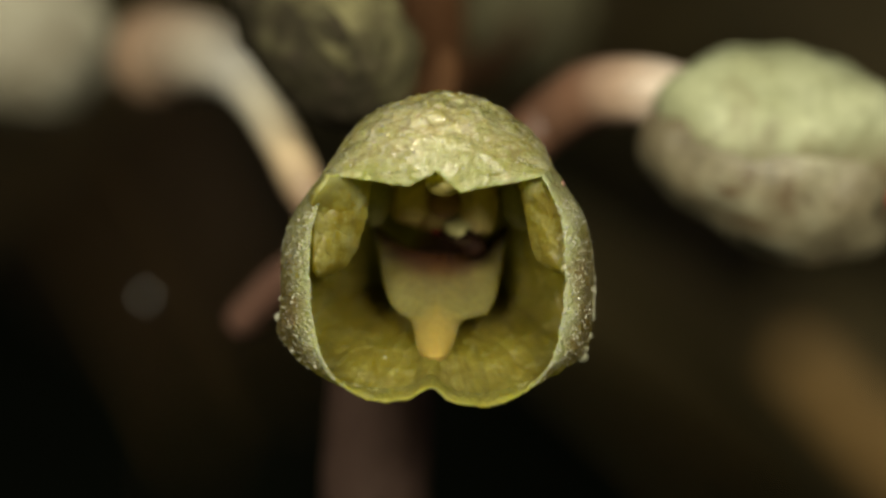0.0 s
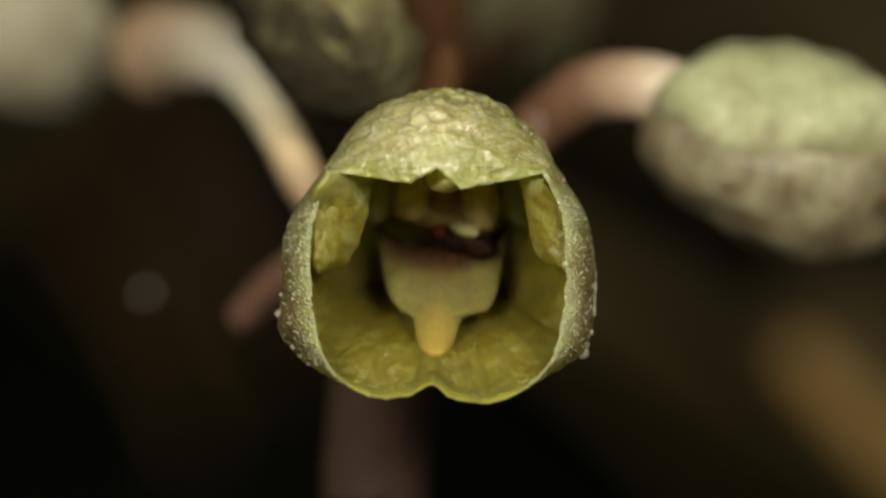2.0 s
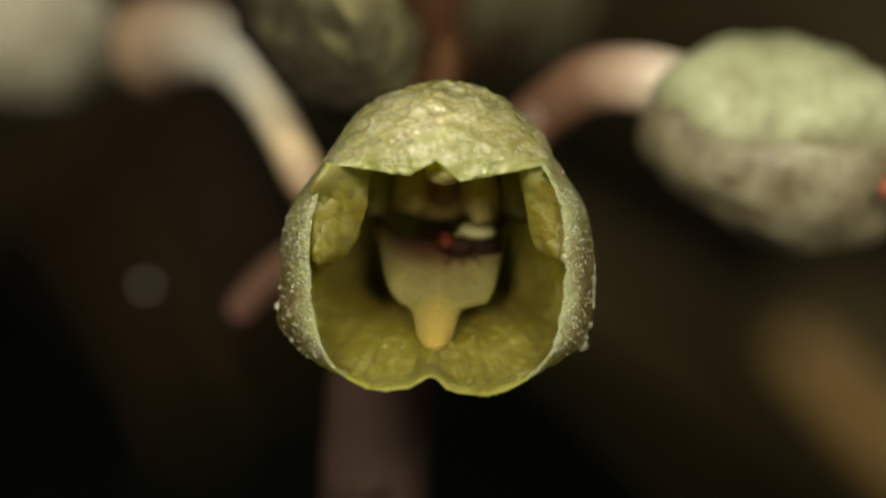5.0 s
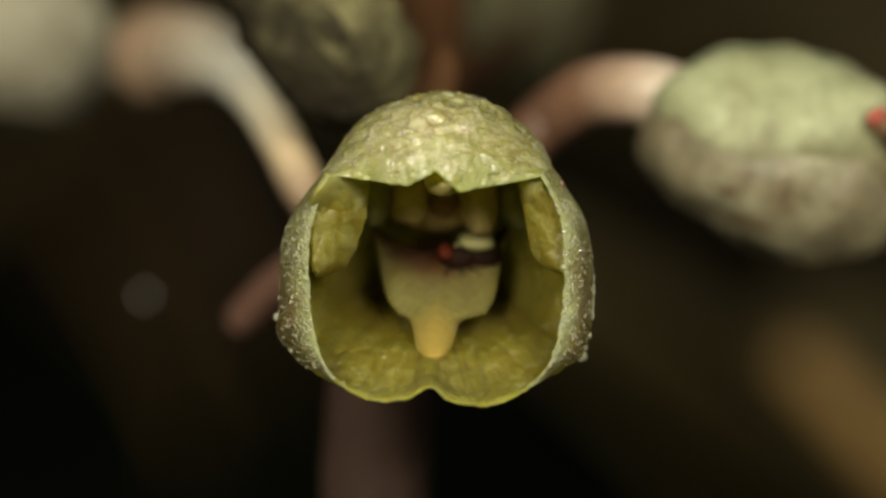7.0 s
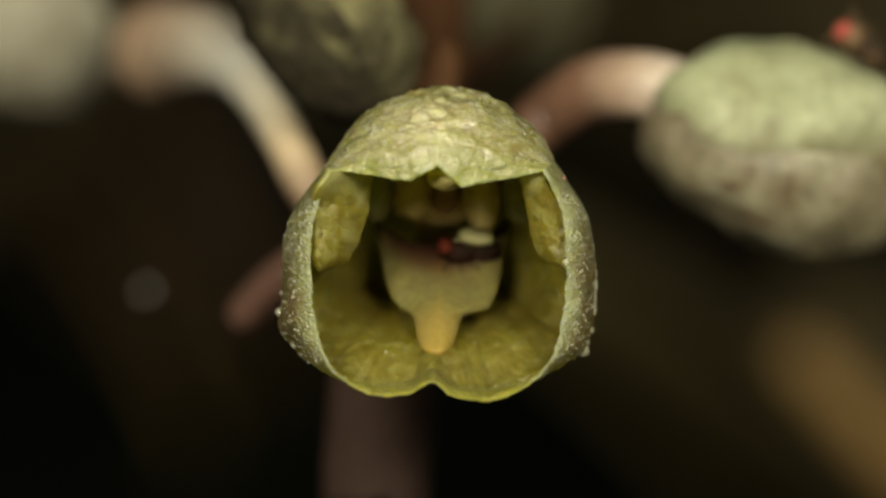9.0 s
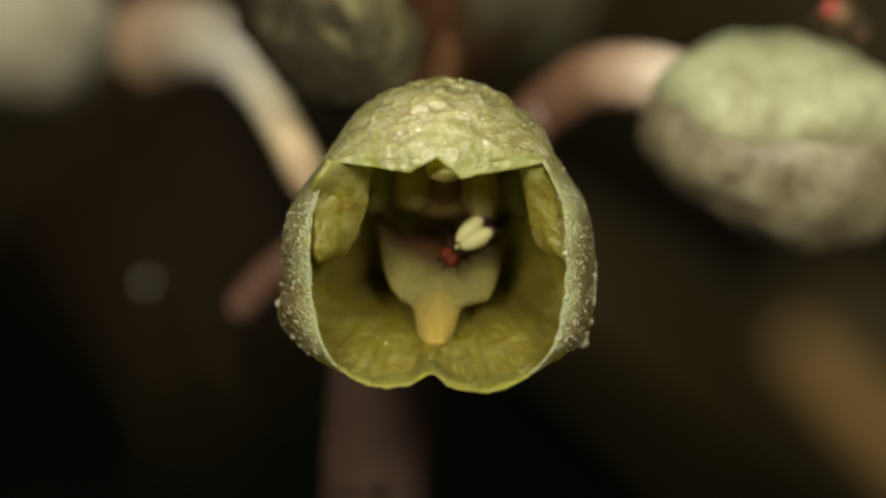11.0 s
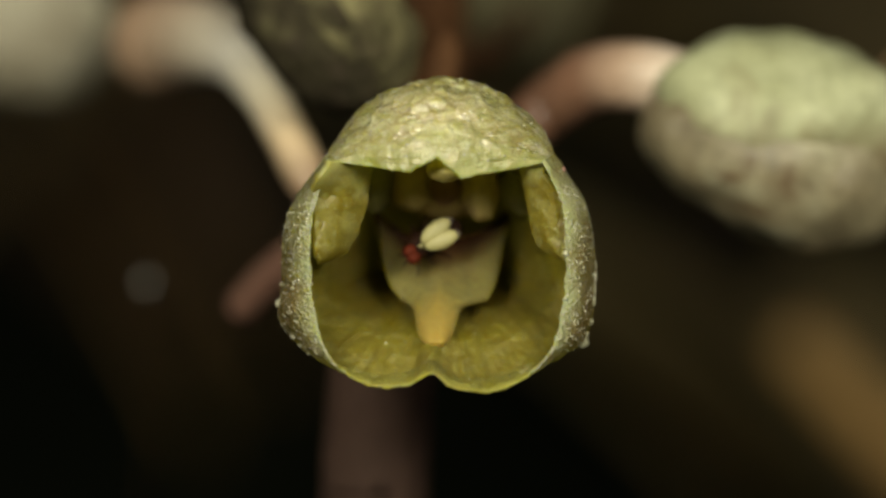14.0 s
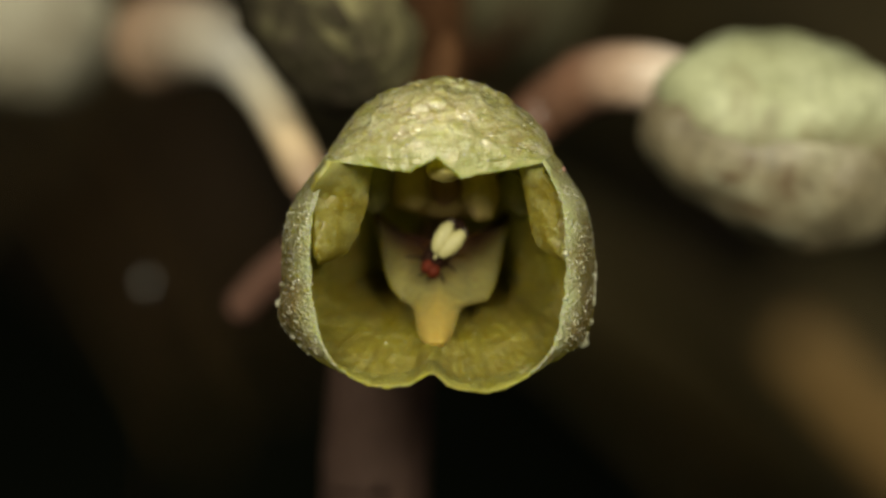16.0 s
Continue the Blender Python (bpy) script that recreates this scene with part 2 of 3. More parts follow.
# The palest stops paint the stalks' white highlights; the browns are their own.
STALK = stalk_skin("stalk_skin", [(0, (0.20, 0.10, 0.06)), (0.42, (0.10, 0.048, 0.026)), (0.62, (0.22, 0.115, 0.068)), (0.76, (0.46, 0.32, 0.22)), (0.86, (0.68, 0.56, 0.44)), (0.97, (0.42, 0.29, 0.21))])
STALK_PALE = stalk_skin("pale_stalk_skin", [(0, (0.28, 0.17, 0.10)), (0.36, (0.36, 0.24, 0.145)), (0.46, (0.70, 0.54, 0.33)), (0.56, (0.93, 0.84, 0.62)), (0.68, (0.97, 0.92, 0.78)), (0.77, (0.90, 0.79, 0.60)), (0.84, (0.66, 0.49, 0.34)), (0.95, (0.44, 0.30, 0.20))])
STEM = tissue("stem_skin", (0.044, 0.025, 0.018), (0.057, 0.033, 0.024), (0.070, 0.042, 0.031), 0.0, 2.0, 0.05, 0.75, broad=0.15, spec=0.15)
OLD = tissue("old_stalk_skin", (0.17, 0.08, 0.055), (0.22, 0.115, 0.08), (0.28, 0.15, 0.105), 0.0, 2.0, 0.05, 0.45, broad=0.2)
AXIS = tissue("upper_stem_skin", (0.045, 0.020, 0.008), (0.072, 0.032, 0.012), (0.10, 0.048, 0.019), 0.0, 2.0, 0.05, 0.7, broad=0.2, spec=0.15)
OVARY = tissue("ovary_skin", (0.27, 0.165, 0.10), (0.37, 0.245, 0.155), (0.47, 0.33, 0.22), 0.05, 2.5, 0.03, 0.4, broad=0.25)
POLLEN = solid("pollen_mass", (0.33, 0.305, 0.13), 0.55, 0.85, 5.0)
RED = solid("fly_eye", (0.085, 0.012, 0.003), 0.7, 0.6, 9.0, spec=0.15)
RED_LIGHT = solid("bright_fly_eye", (0.50, 0.085, 0.06), 0.35, 0.7, 9.0)
CHITIN = solid("fly_body", (0.020, 0.008, 0.004), 0.7, 0.5, 4.0, spec=0.08)
TAN = solid("tan_fly_body", (0.23, 0.135, 0.065), 0.55, 0.6, 4.0)
TWIG = solid("twig_bark", (0.56, 0.335, 0.11), 0.7, 0.6, 0.4)
PALE = solid("pale_grain", (0.42, 0.40, 0.36), 0.4)


def film_wing():
    m, t, p = nodes_of("fly_wing")
    p.inputs["Base Color"].default_value = (0.05, 0.03, 0.015, 1)
    p.inputs["Roughness"].default_value = 0.45
    p.inputs["Alpha"].default_value = 0.5
    return m


WING = film_wing()


def soil():
    """Forest soil: near-black green-brown low down, brown above a ragged height line."""
    m, t, p = nodes_of("forest_soil")
    v = mapped(t, (1, 1, 1))
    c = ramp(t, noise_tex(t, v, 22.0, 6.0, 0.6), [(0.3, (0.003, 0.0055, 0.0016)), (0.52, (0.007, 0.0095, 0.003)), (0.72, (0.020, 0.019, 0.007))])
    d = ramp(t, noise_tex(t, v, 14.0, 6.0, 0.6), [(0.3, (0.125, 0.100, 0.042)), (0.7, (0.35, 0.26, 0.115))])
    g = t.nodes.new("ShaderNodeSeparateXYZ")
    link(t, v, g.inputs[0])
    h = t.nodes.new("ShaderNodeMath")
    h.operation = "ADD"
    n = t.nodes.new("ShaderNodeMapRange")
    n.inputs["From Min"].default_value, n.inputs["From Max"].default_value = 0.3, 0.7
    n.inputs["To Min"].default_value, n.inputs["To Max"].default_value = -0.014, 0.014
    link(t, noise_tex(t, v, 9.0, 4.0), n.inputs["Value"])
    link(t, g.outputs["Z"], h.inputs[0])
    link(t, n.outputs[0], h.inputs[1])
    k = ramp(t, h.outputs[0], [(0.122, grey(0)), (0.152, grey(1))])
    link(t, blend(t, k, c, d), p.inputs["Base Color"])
    p.inputs["Roughness"].default_value = 0.9
    p.inputs["Specular IOR Level"].default_value = 0.15
    link(t, bump(t, noise_tex(t, v, 120.0, 6.0), 0.8, 0.004), p.inputs["Normal"])
    return m


SOIL = soil()


# ---- shapes ----
def mesh_ob(name, verts, faces, material, parent=None, label="", uvs=None, closed=False):
    me = bpy.data.meshes.new(name)
    me.from_pydata([tuple(v) for v in verts], [], faces)
    me.materials.append(material)
    me.polygons.foreach_set("use_smooth", [True] * len(me.polygons))
    if uvs is not None:
        layer = me.uv_layers.new(name="UVMap")
        for loop in me.loops:
            layer.data[loop.index].uv = uvs[loop.vertex_index]
    me.update()
    if closed:
        bm = bmesh.new()
        bm.from_mesh(me)
        bmesh.ops.recalc_face_normals(bm, faces=bm.faces[:])
        bm.to_mesh(me)
        bm.free()
    ob = new(name, me)
    ob.parent = parent
    return tagged(ob, label)


def sheet(name, f, nu, nv, material, parent, thick=0.0, label="", wrap=False, inside=None):
    """A skin from f(u, v) in mm, u and v from 0 to 1; thick mm are added inwards."""
    verts, uvs, faces = [], [], []
    cols = nu if wrap else nu + 1
    for j in range(nv + 1):
        for i in range(cols):
            u, v = i / nu, j / nv
            x, y, z = f(u, v)
            verts.append((x * MM, y * MM, z * MM))
            uvs.append((u, v))
    for j in range(nv):
        for i in range(nu):
            a, b = j * cols + i, j * cols + (i + 1) % cols
            faces.append((a, b, b + cols, a + cols))
    ob = mesh_ob(name, verts, faces, material, parent, label, uvs, wrap)
    if thick:
        s = ob.modifiers.new("thickness", "SOLIDIFY")
        s.thickness, s.offset, s.use_even_offset = thick * MM, -1.0, False
        s.use_rim = True
        if inside:
            ob.data.materials.append(inside)
            s.material_offset, s.material_offset_rim = 1, 0
    return ob


def rough_noise(x, y, z, scale, octaves=3):
    return noise.fractal(Vector((x * scale, y * scale, z * scale)), 0.6, 2.0, octaves)


def blob(name, centre, radii, material, parent, label="", turn=None, rough=0.0, grain=1.5, nu=24, nv=16, shape=None):
    """A closed rounded body; shape(d) scales its radius along the unit direction d."""
    verts, faces = [], []
    m = turn.to_3x3() if turn else Matrix.Identity(3)
    for j in range(nv + 1):
        ph = math.pi * j / nv
        for i in range(nu if 0 < j < nv else 1):
            th = 2 * math.pi * i / nu
            d = Vector((math.sin(ph) * math.cos(th), math.sin(ph) * math.sin(th), math.cos(ph)))
            k = 1 + rough * rough_noise(d.x + centre[0], d.y + centre[1], d.z, grain)
            if shape:
                k *= shape(d)
            q = m @ Vector((d.x * radii[0] * k, d.y * radii[1] * k, d.z * radii[2] * k))
            verts.append((Vector(centre) + q) * MM)
    last = 1 + (nv - 1) * nu
    for i in range(nu):
        k = (i + 1) % nu
        faces.append((0, 1 + i, 1 + k))
        faces.append((last, last - nu + k, last - nu + i))
        for j in range(nv - 2):
            a, b = 1 + j * nu, 1 + (j + 1) * nu
            faces.append((a + i, b + i, b + k, a + k))
    return mesh_ob(name, verts, faces, material, parent, label, None, True)


def spline(points, s):
    """Catmull-Rom through a few points, s from 0 to 1."""
    n = len(points) - 1
    x = min(max(s, 0.0), 1.0) * n
    i = min(int(x), n - 1)
    f = x - i
    p = [np.array(points[min(max(i + k, 0), n)], float) for k in (-1, 0, 1, 2)]
    return 0.5 * (2 * p[1] + (p[2] - p[0]) * f + (2 * p[0] - 5 * p[1] + 4 * p[2] - p[3]) * f * f + (3 * p[1] - p[0] - 3 * p[2] + p[3]) * f ** 3)


def tube(name, points, radii, material, parent, label="", nu=20, nv=40, rough=0.03):
    """A limb through points (mm in the parent's space) with radii along it, closed at both ends."""
    def f(u, v):
        s = min(max((v - 0.04) / 0.92, 0), 1)
        c, r = spline(points, s), float(spline([(q,) for q in radii], s)[0])
        d = spline(points, min(s + 0.02, 1)) - spline(points, max(s - 0.02, 0))
        d = Vector(d).normalized()
        side = d.cross(Vector((0.13, 0.97, 0.2))).normalized()
        up = side.cross(d)
        if v < 0.04:
            r *= v / 0.04
        if v > 0.96:
            r *= (1 - v) / 0.04
        a = 2 * math.pi * u
        r *= 1 + rough * rough_noise(c[0] + math.cos(a), c[1] + math.sin(a), c[2], 0.7)
        q = Vector(c) + (side * math.cos(a) + up * math.sin(a)) * max(r, 0.004)
        return q.x, q.y, q.z
    return sheet(name, f, nu, nv, material, parent, 0, label, True)


def empty(name, place, label, category, group="", m=None):
    ob = new(name)
    ob.empty_display_size = 0.002
    ob.matrix_world = m if m else Matrix.Translation(place)
    return tagged(ob, label, category, group)


def smooth(a, b, x):
    f = min(max((x - a) / (b - a), 0), 1)
    return f * f * (3 - 2 * f)


# ---- the ground: one sheet, a dark bank behind the plant ----
def ground_height(x, y):
    rise = 0.9 * smooth(0.10, 1.1, y) + 1.2 * smooth(0.9, 6.0, y) + 3.0 * smooth(6, 40, y)
    bump_ = 0.012 * rough_noise(x, y, 0, 9.0, 4) + 0.03 * rough_noise(x, y, 3, 2.0, 3)
    return rise + bump_ * smooth(0.02, 0.2, abs(y) + abs(x)) - 0.004


def ground():
    line = [s * 40 * (i / 110) ** 4 for s in (-1,) for i in range(110, 0, -1)] + [40 * (i / 110) ** 4 for i in range(111)]
    n = len(line)
    verts = [(x, y + 0.25, ground_height(x, y + 0.25)) for y in line for x in line]
    faces = [(j * n + i, j * n + i + 1, (j + 1) * n + i + 1, (j + 1) * n + i) for j in range(n - 1) for i in range(n - 1)]
    tagged(mesh_ob("ground", verts, faces, SOIL), "forest soil, near-black below and brown higher up the bank", "ground", kind="structure")


ground()

# ---- the open flower ----
MOUTH = at(772, 450, 0)
flower = empty("orchid_flower", MOUTH, "open yellow-green orchid flower with warty sepals and a hooded mouth", "flower")


def gauss(x, c, w):
    return math.exp(-((x - c) / w) ** 2)


def outline(th):
    """Widest radius of the perianth, three-cornered, th in degrees from the right, anticlockwise."""
    th = th % 360
    r = 5.19 + 0.46 * math.cos(radians(3 * (th - 90)))
    r += -0.33 * gauss(th, 90, 30) - 0.07 * gauss(th, 90, 14) - 0.45 * gauss(th, 267.4, 6) + 0.20 * gauss(th, 250, 16) + 0.26 * gauss(th, 291, 18) + 0.16 * gauss(th, 228, 14) + 0.14 * gauss(th, 312, 14)
    r += 0.16 * max(0, 1 - abs(th - 206) / 6) + 0.16 * max(0, 1 - abs(th - 325) / 6)
    r += 0.10 * gauss(th, 48, 16) - 0.10 * gauss(th, 135, 16) + 0.06 * gauss(th, 178, 26) - 0.14 * (gauss(th, 0, 24) + gauss(th, 360, 24))
    r += -0.20 * gauss(th, 146, 13) - 0.36 * gauss(th, 190, 13) - 0.10 * gauss(th, 170, 10) - 0.13 * gauss(th, 112, 14)
    r += 0.18 * gauss(th, 14, 12) - 0.14 * gauss(th, 344, 9) + 0.07 * gauss(th, 288, 8) - 0.10 * gauss(th, 256, 6)
    return r


def lip_of_mouth(th):
    """Radius and depth of the free edge of the perianth."""
    th = th % 360
    big = outline(th)
    c, s = math.cos(radians(th)), math.sin(radians(th))
    if 37 < th < 144:
        x = (th - 90) / 54
        z = 2.3
        for _ in range(4):
            z = float(np.interp(z * c / s, [-3.7, -2.4, -0.9, 0.0, 0.8, 2.9, 3.4], [2.62, 2.40, 2.16, 2.64, 1.99, 2.38, 2.52]))
        r = z / s + 0.025 * rough_noise(th * 0.25, 0, 0, 1.0)
        return min(r, 0.955 * big), -1.0 * (1 - x * x) + 0.1
    low = smooth(0.45, 0.97, -s)
    fall = abs((th if th < 180 else th - 360)) if c > 0 else abs(180 - th)
    down = fall if s < 0 else -fall
    edge = np.interp(down, [-53, -36, -20, 0, 15, 30, 45, 58, 70, 90], [4.4, 4.28, 4.18, 4.12, 4.24, 4.60, 5.16, 5.65, 5.95, 6.0])
    r = float(edge) + 0.04 * rough_noise(th * 0.1, 0, 5, 1.0) + (0.02 + 0.04 * low) * rough_noise(th * 0.35, 0, 2, 1.0) + (0.06 if c > 0 else 0)
    top = (0.955 + 0.035 * low) * big
    return (r ** -18 + top ** -18) ** (-1 / 18), 0.1 - 1.0 * low


def perianth(th, v):
    """The skin from the free edge (v = 0) over the widest ring (v = 0.35) to the base of the tube."""
    r0, y0 = lip_of_mouth(th)
    r1, y1 = 1.02 * outline(th), 2.6
    s = math.sin(radians(th))
    low = smooth(0.45, 0.95, -s)
    y1 -= 1.2 * low
    r1 *= 1 - 0.08 * low
    if v < 0.35:
        f = math.pi / 2 * v / 0.35
        r, y = r0 + (r1 - r0) * math.sin(f), y0 + (y1 - y0) * (1 - math.cos(f))
    else:
        f = (v - 0.35) / 0.65
        y = y1 + 9.8 * f
        r = r1 * (1 - 0.15 * smooth(0, 0.14, f) - 0.73 * f ** (1.0 - 0.15 * low))
    c = math.cos(radians(th))
    if 36 < th % 360 < 145:
        fold = 1 - 2.4 * abs(rough_noise(r * c * 0.55, y * 0.4, r * s * 1.25 + 0.05 * (r * c) ** 2, 1.0, 4))
        puff = gauss(r * c, 0.1, 2.6) * smooth(0.02, 0.16, v) * (1 - smooth(0.3, 0.4, v))
        r += (0.02 + 0.065 * puff) * fold * smooth(0.02, 0.1, v)
        y -= 0.085 * puff * fold
    wob = 0.07 * rough_noise(r * c, y, r * s, 0.55, 4) + 0.035 * rough_noise(r * c, y + 9, r * s, 1.9, 3)
    wob += (0.022 + 0.02 * low) * rough_noise(r * c, y - 5, r * s, 4.5, 2) + 0.03 * low * rough_noise(r * c, y - 5, r * s, 2.4, 2)
    r += wob * (0.4 + 0.6 * smooth(0, 0.15, v))
    y += 0.8 * wob * (1 - v)
    return r * c, y, r * s


def sepal(name, start, end, material, label, nu):
    def f(u, v):
        return perianth(start + (end - start) * u, v * v * 0.3 + v * 0.7)
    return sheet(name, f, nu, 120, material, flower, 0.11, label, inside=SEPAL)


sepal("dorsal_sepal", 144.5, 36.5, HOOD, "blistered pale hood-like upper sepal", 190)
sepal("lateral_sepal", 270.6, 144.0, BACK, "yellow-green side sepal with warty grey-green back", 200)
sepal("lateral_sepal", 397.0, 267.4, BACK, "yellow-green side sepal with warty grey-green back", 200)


def petal_skin(side, u, v):
    """A small crumpled petal folded in at the side of the mouth."""
    z = (2.62 if side < 0 else 2.58) - 3.2 * v
    if side < 0:
        x0 = -3.62 - 0.45 * smooth(0, 0.25, v)
        x1 = float(np.interp(-z, [-2.62, -1.4, -0.46, 0.2, 0.45, 0.6], [-2.26, -2.44, -2.74, -3.10, -3.50, -4.05]))
    else:
        x0 = 3.45 + 0.74 * smooth(0.1, 0.5, v)
        x1 = float(np.interp(-z, [-2.6, -1.4, -0.46, 0.12, 0.40, 0.62], [2.62, 2.92, 3.08, 3.30, 3.65, 4.05]))
    x = x0 + (x1 - x0) * u
    proud = (0.65 if side < 0 else 0.0) * (1 - smooth(0.15, 0.38, v)) * (1 - u)
    y = 0.40 + (1.25 if side < 0 else 0.75) * u - 0.2 * math.sin(math.pi * u) + 0.3 * v - proud
    y += 0.09 * rough_noise(x, z, side, 1.1, 3) + 0.03 * rough_noise(x, z, side + 4, 3.2, 3) + 0.05 * math.sin(6 * u + 1.5 * v)
    x += 0.05 * rough_noise(x, z, 7, 2.6, 3) * (1 - abs(2 * u - 1) * 0.3)
    return x, y, z - 0.15 * u * math.sin(3 * v)


def inner_petal(side):
    def f(u, v):
        return petal_skin(side, u, v)
    return sheet("petal", f, 48, 64, INNER, flower, 0.2, "small crumpled yellow inner petal")


inner_petal(-1)
inner_petal(1)
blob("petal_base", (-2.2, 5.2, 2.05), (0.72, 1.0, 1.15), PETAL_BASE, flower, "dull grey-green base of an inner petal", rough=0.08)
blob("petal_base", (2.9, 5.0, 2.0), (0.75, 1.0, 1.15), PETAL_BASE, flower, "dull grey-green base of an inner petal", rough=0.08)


# half-outlines of the lip: a round knob, a sudden shoulder, then a broad blade
LIP_Z = [-3.68, -3.55, -3.3, -3.07, -2.7, -2.4, -2.22, -2.1, -1.95, -1.5, -0.9, -0.2, 0.4]
LIP_LEFT = [-0.42, -0.52, -0.60, -0.67, -0.73, -0.77, -0.86, -1.02, -1.26, -1.60, -1.85, -2.03, -2.12]
LIP_RIGHT = [0.29, 0.39, 0.47, 0.56, 0.66, 0.74, 0.90, 1.40, 1.72, 1.94, 2.15, 2.33, 2.42]


def lip_blade():
    """A waxy tongue: narrow swollen tip, broad shoulders, raised back corners."""
    def f(u, v):
        a = 2 * u - 1
        low = -3.68 + 3.73 * v
        left = float(np.interp(low, LIP_Z, LIP_LEFT))
        right = float(np.interp(low, LIP_Z, LIP_RIGHT))
        x = (left + right) / 2 + a * (right - left) / 2
        z = low + 0.13 * a * a * (1 - smooth(0, 0.2, v)) + 1.0 * abs(a) ** 2.5 * smooth(0.62, 1.0, v)
        y = 1.7 + 0.35 * (1 - smooth(0, 0.09, v)) + 4.6 * v ** 1.35 + (0.5 * a * a if v > 0.45 else 0.5 * abs(a) ** (2 + 1.2 * (1 - v / 0.45))) - 0.10 * gauss(x, 0.0, 0.45 - 0.28 * smooth(0.3, 0.65, v)) * smooth(0, 0.2, v) * (1 - smooth(0.5, 0.72, v))
        y += 0.05 * rough_noise(x, z, 2, 1.0) 
        return x, y, z
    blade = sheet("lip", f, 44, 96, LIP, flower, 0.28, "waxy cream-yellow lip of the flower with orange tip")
    return blade


lip_blade()


def column():
    base = blob("column", (0.25, 6.2, 1.85), (1.85, 1.2, 1.12), COLUMN, flower, "greenish column with two rounded wings", rough=0.05)
    blob("column_wing", (-0.82, 5.4, 1.95), (0.85, 0.7, 1.0), COLUMN, base, rough=0.12)
    blob("column_wing", (1.44, 5.0, 1.80), (0.70, 0.6, 1.14), COLUMN, base, rough=0.12)
    blob("anther_cap", (0.25, 0.75, 2.28), (0.62, 0.7, 0.40), CAP, base, "pale yellow anther cap", rough=0.06)
    blob("stigma", (0.28, 4.9, 1.78), (0.56, 0.5, 0.62), THROAT, base, "reddish-brown stigma hollow", rough=0.05)


column()


def warts():
    """Small swollen warts on the backs of the side sepals."""
    rng = random.Random(4)
    named = [(202, 0.34, 0.17), (325, 0.34, 0.21), (243.7, -0.41, 0.065), (354, 0.0, 0.1), (214, 0.3, 0.1), (332, 0.33, 0.1)]
    for th, v, r in named:
        x, y, z = perianth(th, abs(v))
        if v < 0:
            k = 1 - 0.13 / math.hypot(x, z)
            x, z = x * k, z * k
        blob("wart", (x, y, z), (r, r, r), WART, flower, "shiny pale wart", rough=0.2, nu=10, nv=7)
    for th, r in ((-17, 0.10), (-21, 0.09), (-13, 0.07), (-9, 0.06)):
        x, y, z = perianth(th, 0.34)
        blob("wart", (x, y, z), (r, r * 1.5, r * 2.4), WART, flower, "translucent flaky wart", rough=0.3, nu=10, nv=8)
    x, y, z = perianth(29, 0.2)
    blob("wart", (x, y, z), (0.09, 0.08, 0.12), OLD, flower, "pinkish wart", rough=0.2, nu=10, nv=7)
    for _ in range(46):
        th = rng.choice((rng.uniform(158, 236), rng.uniform(-56, 24)))
        x, y, z = perianth(th, rng.uniform(0.31, 0.37))
        r = rng.uniform(0.028, 0.066)
        blob("wart", (x, y, z), (r, r, r * rng.uniform(0.9, 1.6)), WART, flower, rough=0.3, nu=8, nv=6)
    for _ in range(285):
        left = rng.random() < 0.5
        th = rng.uniform(160, 222) if left else rng.uniform(-42, 22)
        x, y, z = perianth(th, rng.uniform(0.06, 0.36))
        r = rng.uniform(0.016, 0.04)
        blob("wart", (x, y, z), (r, r, r), WART, flower, rough=0.2, nu=7, nv=5)


warts()


def papillae(name, count, spans, inward, radii, skin, seed, label, place=perianth):
    """Swollen glistening cells over the sepals, too many to count, as one mesh."""
    rng = random.Random(seed)
    verts, faces = [], []
    for _ in range(count):
        th0, th1, v0, v1 = rng.choice(spans)
        x, y, z = place(rng.uniform(th0, th1), rng.uniform(v0, v1))
        k = 1 - inward / math.hypot(x, z)
        x, z = x * k, z * k
        r = radii[0] + (radii[1] - radii[0]) * rng.random() ** 2.2
        base = len(verts)
        nu, nv = 6, 4
        for j in range(nv + 1):
            ph = math.pi * j / nv
            for i in range(nu if 0 < j < nv else 1):
                a = 2 * math.pi * i / nu
                verts.append(((x + r * math.sin(ph) * math.cos(a)) * MM, (y + r * math.cos(ph)) * MM, (z + r * math.sin(ph) * math.sin(a)) * MM))
        last = 1 + (nv - 1) * nu
        for i in range(nu):
            k2 = (i + 1) % nu
            faces.append((base, base + 1 + i, base + 1 + k2))
            faces.append((base + last, base + last - nu + k2, base + last - nu + i))
            for j in range(nv - 2):
                a, b = base + 1 + j * nu, base + 1 + (j + 1) * nu
                faces.append((a + i, b + i, b + k2, a + k2))
    tagged(mesh_ob(name, verts, faces, skin, flower, label, None, True), kind="stuff")


papillae("papillae", 1500, [(40, 142, 0.04, 0.34), (158, 232, 0.0, 0.36), (158, 232, 0.0, 0.15), (-52, 24, 0.0, 0.36), (-52, 24, 0.0, 0.15)], 0.02, (0.012, 0.055), WART, 8, "glistening pale cells")
papillae("inner_papillae", 900, [(212, 258, 0.16, 0.46), (280, 328, 0.16, 0.46), (204, 240, 0.08, 0.34), (300, 334, 0.08, 0.34)], 0.12, (0.008, 0.040), DEW, 9, "glistening yellow cells")
papillae("petal_papillae", 140, [(0.0, 0.6, 0.0, 0.35), (0.0, 0.25, 0.0, 0.95), (0.0, 0.2, 0.0, 0.3)], 0.0, (0.012, 0.04), DEW, 11, "glistening pale cells",
         lambda u, v: petal_skin(-1, u, v))
papillae("petal_papillae", 30, [(0.0, 0.25, 0.86, 0.98)], 0.0, (0.015, 0.045), DEW, 13, "glistening pale cells", lambda u, v: petal_skin(1, u, v))


